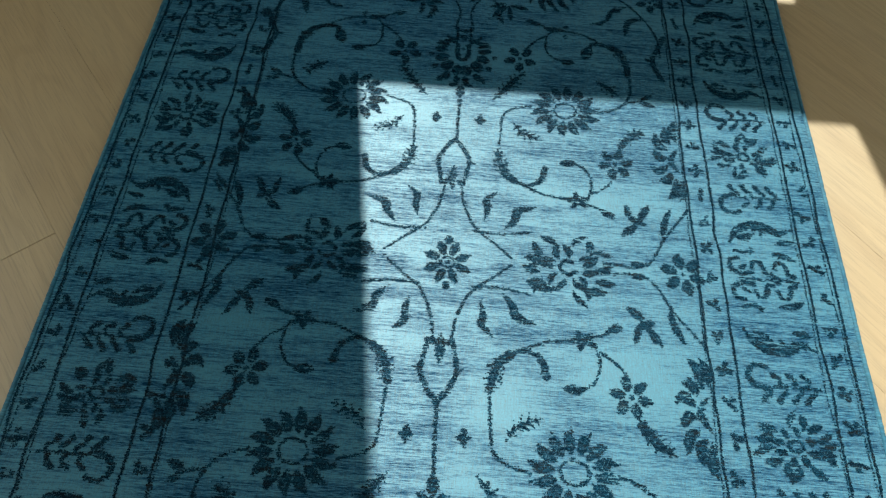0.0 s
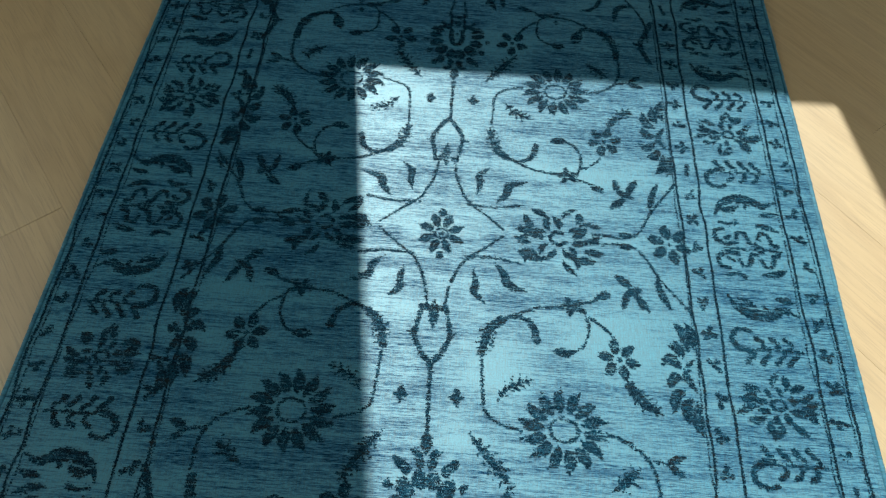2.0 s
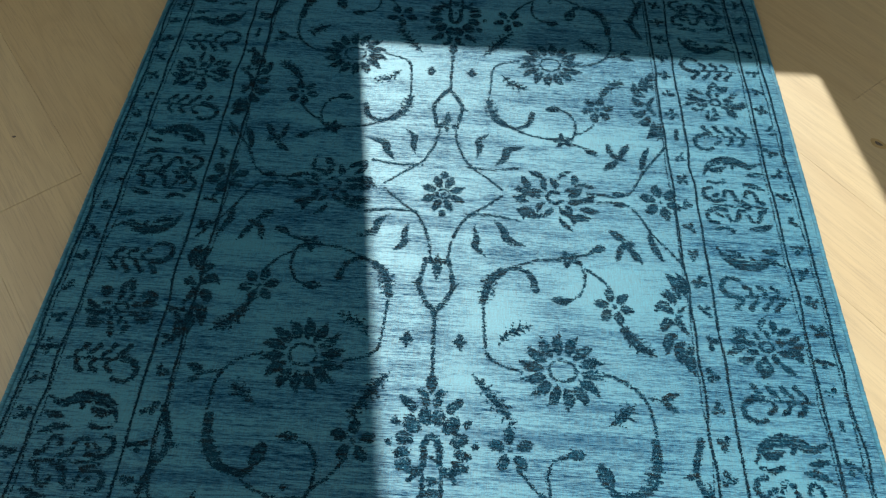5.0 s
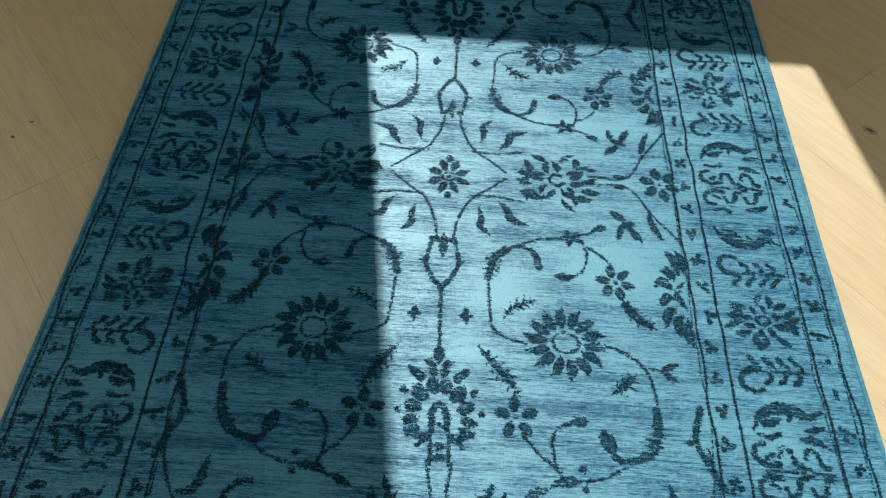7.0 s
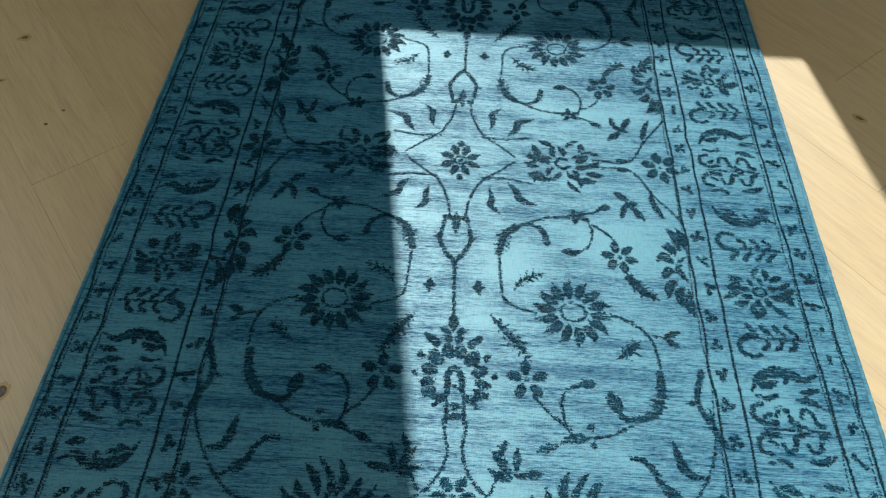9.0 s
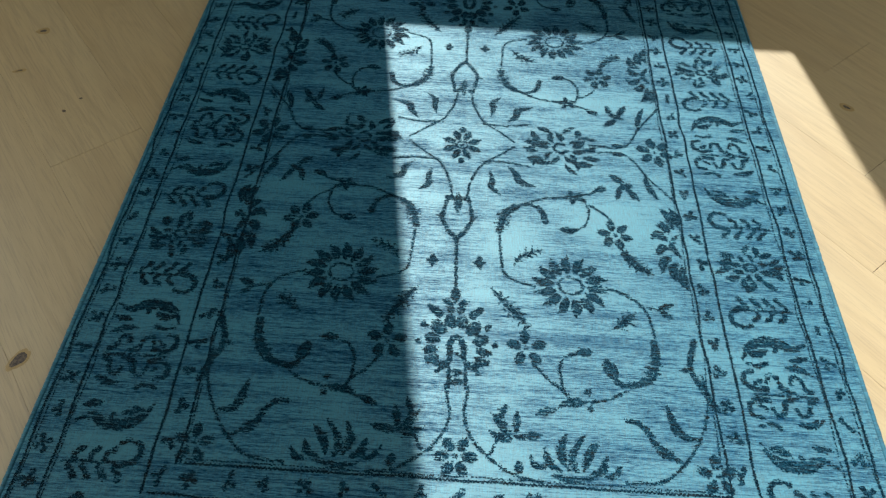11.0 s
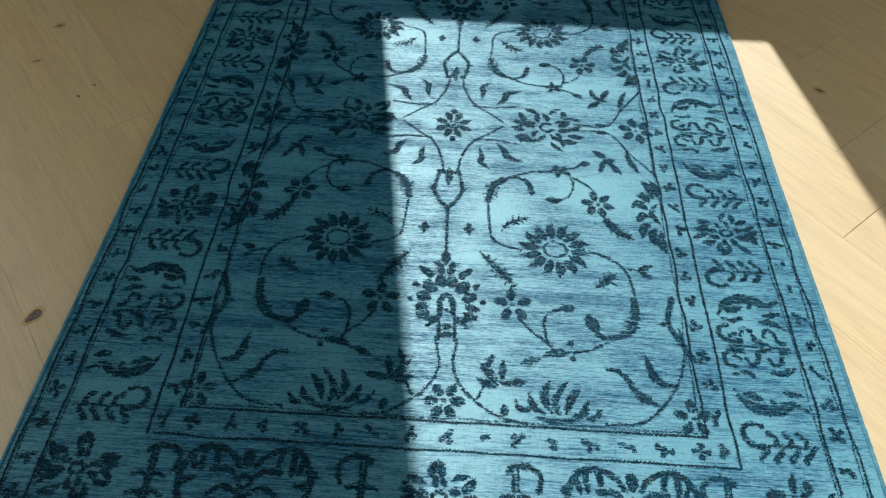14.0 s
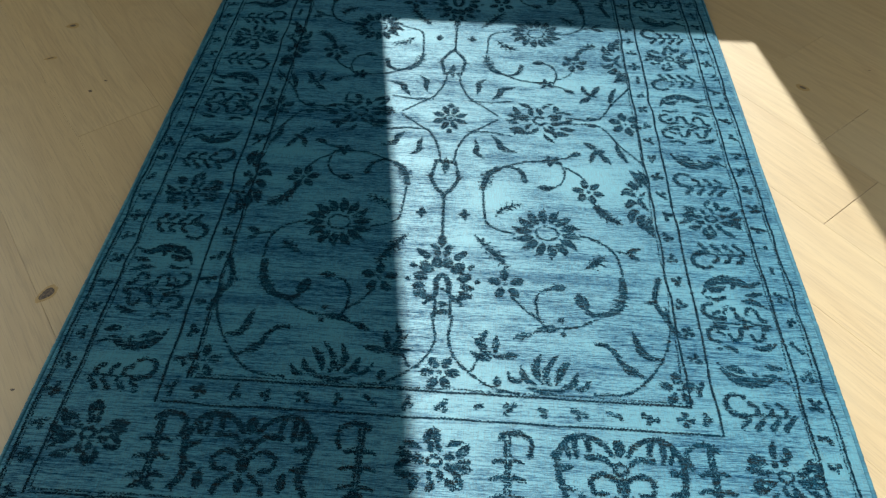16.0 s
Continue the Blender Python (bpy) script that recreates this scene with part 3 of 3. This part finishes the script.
    q4("vine_motif", [vine((0.305, 0.382), (0.342, 0.395), (0.366, 0.416), (0.379, 0.443), (0.382, 0.486), w=0.0026), vine((0.371, 0.418), (0.402, 0.425)), leaf((0.400, 0.424), (0.432, 0.410), w=0.0066), leaf((0.402, 0.427), (0.428, 0.444), w=0.0060)])
    q4("leaf_motif", [stroke([(0.378, 0.500), (0.376, 0.530), (0.362, 0.568), (0.328, 0.586), (0.298, 0.584), (0.284, 0.548)], 0.0078, 0.0046, "line"), leaf((0.294, 0.578), (0.280, 0.540), w=0.0125), feather((0.376, 0.508), (0.372, 0.545), (0.345, 0.582), w=0.008, barb=0.016, count=6)])
    q4("sprig_motif", [feather((0.304, 0.474), (0.326, 0.460), (0.352, 0.436), w=0.0065, barb=0.019, count=4)])
    # leaf, flower and stalks beside the palmette
    q4("leaf_motif", [feather((0.072, 0.398), (0.104, 0.436), (0.142, 0.488), w=0.0062, barb=0.019, count=8)])
    q4("flower_motif", blossom(0.132, 0.526, 0.037, 5, 0.9))
    q4("vine_motif", [vine((0.142, 0.555), (0.170, 0.588), (0.194, 0.606), (0.208, 0.626)), vine((0.194, 0.604), (0.191, 0.566), (0.203, 0.540), (0.232, 0.528)), leaf((0.226, 0.527), (0.256, 0.525), w=0.0085)])
    q4("vine_motif", [vine((0.208, 0.626), (0.266, 0.620), (0.312, 0.598)), leaf((0.190, 0.628), (0.232, 0.626), w=0.0085), vine((0.205, 0.628), (0.172, 0.643)), leaf((0.176, 0.640), (0.144, 0.652), w=0.007), spot(0.238, 0.606, 0.006), spot(0.240, 0.636, 0.006)])
    # near end of the field
    q4("vine_motif", [vine((0.021, 0.610), (0.013, 0.664), (0.028, 0.705), (0.060, 0.737), (0.103, 0.763), (0.148, 0.771)), vine((0.057, 0.734), (0.070, 0.708), (0.080, 0.692)), leaf((0.106, 0.738), (0.112, 0.758), w=0.0075)])
    q4("fan_motif", fan(0.204, 0.762, 0.080))
    q4("vine_motif", [vine((0.290, 0.764), (0.352, 0.757), (0.394, 0.726), (0.425, 0.686), (0.447, 0.642), (0.456, 0.606), (0.456, 0.560))])
    q4("leaf_motif", [leaf((0.378, 0.622), (0.392, 0.670), (0.424, 0.682), w=0.0078)])
    q4("leaf_motif", [stroke([(0.302, 0.655), (0.324, 0.659), (0.340, 0.676), (0.350, 0.698)], 0.0036, 0.0062), leaf((0.350, 0.700), (0.376, 0.716), w=0.0098), vine((0.372, 0.716), (0.396, 0.724))])
    q4("leaf_motif", [stroke([(0.456, 0.490), (0.438, 0.545), (0.452, 0.585), (0.470, 0.625)], 0.0058), leaf((0.436, 0.548), (0.420, 0.552), w=0.005)])
    q4("flower_motif", blossom(0.448, 0.742, 0.034, 5, 0.9))
    q4("sprig_motif", [vine((0.076, 0.650), (0.096, 0.690), (0.120, 0.700)), leaf((0.066, 0.658), (0.096, 0.700), w=0.0072), leaf((0.058, 0.690), (0.094, 0.706), w=0.0062), leaf((0.108, 0.650), (0.104, 0.694), w=0.0062), leaf((0.104, 0.698), (0.150, 0.690), w=0.0066), leaf((0.090, 0.636), (0.076, 0.668), w=0.0055)])


FIELD_X, GUARD_X, BAND_X, OUTER_X = 0.459, 0.506, 0.668, 0.717
FIELD_Q, GUARD_Q, BAND_Q, OUTER_Q = 0.776, 0.828, 1.000, 1.042


def wobble(a, b, fixed, upright, amp=0.0016):
    """Points of a border line that wavers as the weft was beaten."""
    n = int(abs(b - a) / 0.05) + 2
    t = np.linspace(a, b, n)
    off = fixed + amp * rng.standard_normal(n)
    return list(zip(off, t)) if upright else list(zip(t, off))


def border_lines():
    for x, q, twin in ((FIELD_X, FIELD_Q, -0.006), (GUARD_X, GUARD_Q, 0.0), (BAND_X, BAND_Q, -0.007), (OUTER_X, OUTER_Q, -0.007)):
        for s in (1, -1):
            knots("border_line", [stroke(wobble(-q, q, x, True), 0.0019)], s, 1, field=False, ragged=0.0005, fade=0.0, worn=-6.0, frayed=0.15)
            knots("border_line", [stroke(wobble(-x, x, q, False, 0.0008), 0.0016)], 1, s, field=False, ragged=0.0003, fade=0.0, worn=-6.0, frayed=0.1)
            if twin:
                knots("border_line", [stroke(wobble(-q, q, x + twin, True), 0.0008)], s, 1, field=False, fade=0.12, ragged=0.0005, worn=-6.0)
                knots("border_line", [stroke(wobble(-x, x, q + twin, False, 0.0006), 0.0008)], 1, s, field=False, fade=0.12, ragged=0.0005, worn=-6.0)


def guard_flower(cx, cy, turn, size=0.0112):
    """Small three- or four-lobed flower with a dark heart."""
    a = turn + 0.25 * rng.standard_normal()
    out = [spot(cx, cy, 0.0028 + 0.002 * rng.random())]
    for k in range(4):
        if rng.random() < 0.8:
            p = polar(cx, cy, size * (0.7 + 0.5 * rng.random()), a + k * math.pi / 2)
            out.append(stroke([(cx + 0.25 * (p[0] - cx), cy + 0.25 * (p[1] - cy)), p], 0.0026, 0.0050))
    return out


def guards():
    for mid, reach in (((FIELD_X + GUARD_X) / 2, 0.80), ((BAND_X + OUTER_X) / 2 - 0.001, 1.00)):
        n = int(2 * reach / 0.0595)
        for s in (1, -1):
            for k in range(n + 1):
                q = -reach + 2 * reach * k / n
                knots("guard_flower", guard_flower(mid + 0.002 * rng.standard_normal(), q, 0.5 * (k % 2)), s, 1, field=False)
    for mid, reach in (((FIELD_Q + GUARD_Q) / 2, 0.445), ((BAND_Q + OUTER_Q) / 2, 0.63)):
        n = int(2 * reach / 0.0595)
        for s in (1, -1):
            for k in range(n + 1):
                knots("guard_flower", guard_flower(-reach + 2 * reach * k / n, mid, 0.5 * (k % 2)), 1, s, field=False)


def turned(samples, cx, cy, quarter):
    """Samples about (0, 0) turned by quarter turns and set at (cx, cy)."""
    c, s = round(math.cos(quarter * math.pi / 2)), round(math.sin(quarter * math.pi / 2))
    return [np.column_stack([cx + c * a[:, 0] - s * a[:, 1], cy + s * a[:, 0] + c * a[:, 1], a[:, 2]]) for a in samples]


def border_bloom():
    """Broad border flower: chunky separate petals in two rings round a pale eye."""
    return [ring(0, 0, 0.012, 0.009, 0.0032), curls(0, 0, 0.020, 0.040, 8, 0.0058, 0.3, 0.86, 0.2), curls(0, 0, 0.038, 0.069, 13, 0.0066, 0.1, 0.86, 0.2),
            leaf((0.026, 0.014), (0.066, 0.010), w=0.0080), leaf((-0.066, -0.010), (-0.034, -0.006), w=0.0066)]


def border_comb(flip):
    """Toothed leaf across the border: slender bent teeth on both sides of a thin stem that ends in a broad crook."""
    f = flip
    out = [stroke([(-0.046, 0.000), (0.004, 0.002 * f), (0.062, 0.001 * f)], 0.0022), stroke([(-0.034, -0.002 * f), (-0.054, 0.004 * f), (-0.063, 0.018 * f), (-0.058, 0.034 * f), (-0.040, 0.040 * f), (-0.026, 0.036 * f)], 0.0062, 0.0034)]
    for x in (-0.030, -0.004, 0.022, 0.046):
        out.append(stroke([(x + 0.006, 0.000), (x + 0.004, -0.009 * f), (x - 0.004, -0.015 * f), (x - 0.010, -0.024 * f)], 0.0026, 0.0052))
    for x in (-0.012, 0.014, 0.040):
        out.append(stroke([(x, 0.002 * f), (x + 0.005, 0.010 * f), (x + 0.002, 0.018 * f), (x - 0.006, 0.023 * f)], 0.0030, 0.0046))
    return out


def border_torch(flip):
    """Upright stem of the end borders: a crook at its head and three pairs of short drooping arms."""
    f = flip
    out = [stroke([(s * 0.004, -0.052), (s * 0.003, 0.010), (s * 0.005, 0.072)], 0.0028) for s in (-1, 1)]
    out.append(stroke([(-0.012 * f, -0.050), (-0.002, -0.058), (0.022 * f, -0.058), (0.040 * f, -0.048), (0.042 * f, -0.030), (0.036 * f, -0.016)], 0.0050, 0.0040))
    for y, reach in ((-0.010, 0.026), (0.020, 0.030), (0.052, 0.030)):
        for s in (-1, 1):
            out.append(stroke([(s * 0.003, y + 0.006), (s * 0.4 * reach, y), (s * reach, y + 0.004)], 0.0046, 0.0026))
    out.append(leaf((-0.020, 0.076), (0.000, 0.066), (0.022, 0.076), w=0.0070))
    return out


def border_swoosh(flip):
    """Long sickle leaf, thick in the body, bent at its inner end, with a stub beside it."""
    f = flip
    return [leaf((0.066, -0.010 * f), (0.040, 0.000), (0.014, -0.012 * f), (-0.020, -0.012 * f), (-0.046, 0.002 * f), (-0.060, 0.026 * f), w=0.0105),
            leaf((-0.010, 0.004 * f), (-0.030, 0.014 * f), (-0.050, 0.012 * f), w=0.0075), leaf((0.030, 0.024 * f), (0.064, 0.018 * f), w=0.0062),
            stroke([(0.012, -0.010 * f), (0.004, 0.006 * f)], 0.0050, 0.0030)]


def border_cluster():
    """Two mirrored rows of hooked curls along the middle of the border, like open flames."""
    out = [ring(0.020, 0, 0.007, 0.006, 0.0026), stroke([(-0.050, 0.0), (-0.006, 0.001), (0.010, 0.0)], 0.0022), stroke([(0.032, 0.0), (0.062, 0.002)], 0.0026)]
    for sy in (1, -1):
        for x, w in ((-0.014, 0.0052), (0.030, 0.0046)):
            out.append(stroke([(x + 0.026, sy * 0.010), (x + 0.016, sy * 0.014), (x + 0.010, sy * 0.034), (x - 0.004, sy * 0.038), (x - 0.010, sy * 0.024)], w, 0.0032))
        out.append(stroke([(-0.026, sy * 0.012), (-0.048, sy * 0.010), (-0.064, sy * 0.022), (-0.062, sy * 0.040), (-0.046, sy * 0.044)], 0.0052, 0.0040))
        out.append(stroke([(-0.044, sy * 0.022), (-0.034, sy * 0.028)], 0.0044, 0.0030))
        out.append(stroke([(-0.052, sy * 0.060), (-0.030, sy * 0.056), (-0.018, sy * 0.062)], 0.0030, 0.0048))
        out.append(leaf((0.018, sy * 0.056), (0.042, sy * 0.054), (0.064, sy * 0.044), w=0.0066))
    return out


def border_arch():
    """Omega of two leafy arms with hooked tops, drops hanging inside and a small flower between, on the end borders."""
    out = [ring(0, -0.006, 0.011, 0.009, 0.0036), leaf((0, 0.010), (0, 0.040), w=0.0110), leaf((0, 0.044), (0, 0.074), w=0.0080), leaf((0, -0.058), (0, -0.030), w=0.0105)]
    for s in (-1, 1):
        arm = [(s * 0.112, 0.070), (s * 0.098, 0.044), (s * 0.108, 0.010), (s * 0.108, -0.026), (s * 0.086, -0.058), (s * 0.056, -0.062), (s * 0.030, -0.050), (s * 0.014, -0.032)]
        out.append(stroke(arm, 0.0060, 0.0048))
        for x, y, dx, dy in ((0.104, -0.002, -0.018, -0.004), (0.104, 0.030, -0.020, 0.002), (0.106, -0.030, 0.012, 0.008), (0.078, -0.056, -0.002, 0.032), (0.056, -0.058, -0.004, 0.022), (0.096, -0.046, -0.008, 0.022)):
            out.append(stroke([(s * x, y), (s * (x + dx), y + dy)], 0.0060, 0.0040))
        out += [stroke([(s * 0.012, -0.010), (s * 0.030, -0.024), (s * 0.056, -0.024)], 0.0034, 0.0058),
                stroke([(s * 0.010, 0.012), (s * 0.034, 0.004), (s * 0.054, 0.016), (s * 0.048, 0.034), (s * 0.030, 0.036)], 0.0048, 0.0040),
                leaf((s * 0.070, 0.070), (s * 0.072, 0.038), w=0.0085), stroke([(s * 0.014, 0.044), (s * 0.036, 0.060), (s * 0.040, 0.074)], 0.0040, 0.0050)]
    return out


def main_border():
    c = 0.588
    for s in (1, -1):
        for q in (-0.29, 0.31):
            knots("border_flower", turned(border_bloom(), c, q, 0), s, 1, field=False)
            for d in (1, -1):
                knots("border_leaf", turned(border_comb(d), c, q + d * 0.100, 0), s, 1, field=False)
                knots("border_leaf", turned(border_swoosh(d), c + 0.002, q + d * 0.183, 0), s, 1, field=False)
        for q in (-0.59, 0.0, 0.59):
            knots("border_scroll", turned(border_cluster(), c, q - 0.002, 0), s, 1, field=False)
        for e in (1, -1):
            knots("border_leaf", turned(border_swoosh(-e), c, e * 0.705, 0), s, 1, field=False)
            knots("border_leaf", turned(border_comb(-e), c, e * 0.785, 0), s, 1, field=False)
            knots("border_flower", turned(border_bloom(), 0.600, e * 0.895, 0), s, 1, field=False)
            knots("border_scroll", [a * (1, e, 1) for a in turned(border_arch(), 0.318, 0.906, 0)], s, 1, field=False)
            knots("border_leaf", [a * (1, e, 1) for a in turned(border_torch(-1), 0.478, 0.906, 0)], s, 1, field=False)
            knots("border_leaf", [a * (1, e, 1) for a in turned(border_torch(1), 0.122, 0.906, 0)], s, 1, field=False)
    for e in (1, -1):
        knots("border_flower", turned(border_bloom(), -0.005, e * 0.906, 0), 1, 1, field=False)


field_design()
border_lines()
guards()
main_border()

# ---- the plank floor, laid at an angle to the rug ----
ALONG = Vector((math.cos(radians(-50)), math.sin(radians(-50)), 0))
ACROSS = Vector((math.cos(radians(40)), math.sin(radians(40)), 0))
ROWS_AT = [-0.319, -0.106, 0.107, 0.320, 0.533, 0.746, 0.960, 1.188, 1.421, 1.637]   # joints between rows, across the boards
while ROWS_AT[-1] < 4.2:
    ROWS_AT.append(ROWS_AT[-1] + 0.2165)
while ROWS_AT[0] > -4.6:
    ROWS_AT.insert(0, ROWS_AT[0] - 0.2165)
END_AT = {-0.319: -1.092, 1.421: -0.257, 0.960: 0.180}                          # known butt joints along the boards
plank_meshes = {}


def clipped(poly, lo, hi):
    """A flat polygon cut to the room's rectangle."""
    for axis, bound, sign in ((0, lo[0], 1), (0, hi[0], -1), (1, lo[1], 1), (1, hi[1], -1)):
        out = []
        for i, p in enumerate(poly):
            q = poly[i - 1]
            dp, dq = sign * (p[axis] - bound), sign * (q[axis] - bound)
            if (dp > 0) != (dq > 0):
                out.append(tuple(q[k] + (p[k] - q[k]) * dq / (dq - dp) for k in (0, 1)))
            if dp > 0:
                out.append(p)
        poly = out
    return poly


def plank_from(outer, inner):
    """A board: its sides, a small bevel and its face."""
    n = len(outer)
    v = [(x, y, -0.014) for x, y in outer] + [(x, y, -0.0009) for x, y in outer] + [(x, y, 0) for x, y in inner]
    f = [tuple(range(2 * n, 3 * n))]
    for i in range(n):
        j = (i + 1) % n
        f += [(i, j, n + j, n + i), (n + i, n + j, 2 * n + j, 2 * n + i)]
    me = bpy.data.meshes.new("plank")
    me.from_pydata(v, [], f)
    me.materials.append(OAK)
    return me


def plank_mesh(length, width):
    key = (round(length, 3), round(width, 3))
    if key not in plank_meshes:
        h, w, cx, cy = length / 2 - 0.0005, width / 2 - 0.00010, 0.00070, 0.00018
        plank_meshes[key] = plank_from([(-h, -w), (h, -w), (h, w), (-h, w)], [(-h + cx, -w + cy), (h - cx, -w + cy), (h - cx, w - cy), (-h + cx, w - cy)])
    return plank_meshes[key]


lay = Matrix.Rotation(radians(-50), 4, "Z")
LOW, HIGH = (ROOM_L + 0.004, ROOM_BACK + 0.004), (ROOM_R - 0.004, WALL_Y - 0.004)
for k, (b0, b1) in enumerate(zip(ROWS_AT, ROWS_AT[1:])):
    length = 2.2
    start = END_AT.get(round(b0, 3), -7.0 + 0.83 * (k * 7 % 11) / 4)
    start -= math.ceil((start + 6.0) / length) * length
    while start < 6.0:
        mid = ALONG * (start + length / 2) + ACROSS * ((b0 + b1) / 2)
        place = Matrix.Translation(mid) @ lay
        h, w = length / 2, (b1 - b0) / 2
        flat = [tuple((place @ Vector((x, y, 0)))[:2]) for x, y in ((-h, -w), (h, -w), (h, w), (-h, w))]
        cut = clipped(flat, LOW, HIGH)
        if len(cut) > 2:
            back = place.inverted()
            if cut[1:] + cut[:1] == flat or cut == flat or len(set(cut) & set(flat)) == 4:
                me = plank_mesh(length, b1 - b0)
            else:
                edge = [tuple((back @ Vector((x, y, 0)))[:2]) for x, y in cut]
                me = plank_from(edge, edge)
            ob = new("plank", me)
            ob.matrix_world = place
            ob.parent = floor
        start += length


def knot_disc(name, x, y, rx, ry, turn, z, mat):
    n = 22
    rim = [1 + 0.08 * math.sin(0.86 * i + x * 40) + 0.04 * rng.standard_normal() for i in range(n)]
    ring_pts = [(rx * rim[i] * math.cos(2 * math.pi * i / n), ry * rim[i] * math.sin(2 * math.pi * i / n), 0) for i in range(n)]
    ob = mesh_object(name, [(0, 0, 0.0002), *ring_pts], [(0, 1 + i, 1 + (i + 1) % n) for i in range(n)], mat)
    ob.matrix_world = Matrix.Translation((x, y, z)) @ Matrix.Rotation(radians(turn), 4, "Z")
    return under(ob, floor, "dark knot in the oak")


for x, y, rx, ry, turn in ((-0.819, 0.169, 0.017, 0.010, 60), (-1.148, 0.939, 0.012, 0.004, 20), (-0.960, 0.854, 0.006, 0.005, 0), (-0.984, 0.808, 0.008, 0.006, -30),
                           (0.945, 0.981, 0.013, 0.008, -40), (1.161, 1.076, 0.005, 0.003, 0), (-0.790, -0.043, 0.006, 0.004, 0), (-1.151, 1.097, 0.012, 0.009, 10)):
    if rx > 0.011:
        knot_disc("knot_rim", x, y, rx * 1.45, ry * 1.5, turn, 0.0004, HALO)
    knot_disc("wood_knot", x, y, *((rx, ry) if rx > 0.015 else (0.7 * rx, 0.6 * ry)), turn, 0.0008, KNOT)
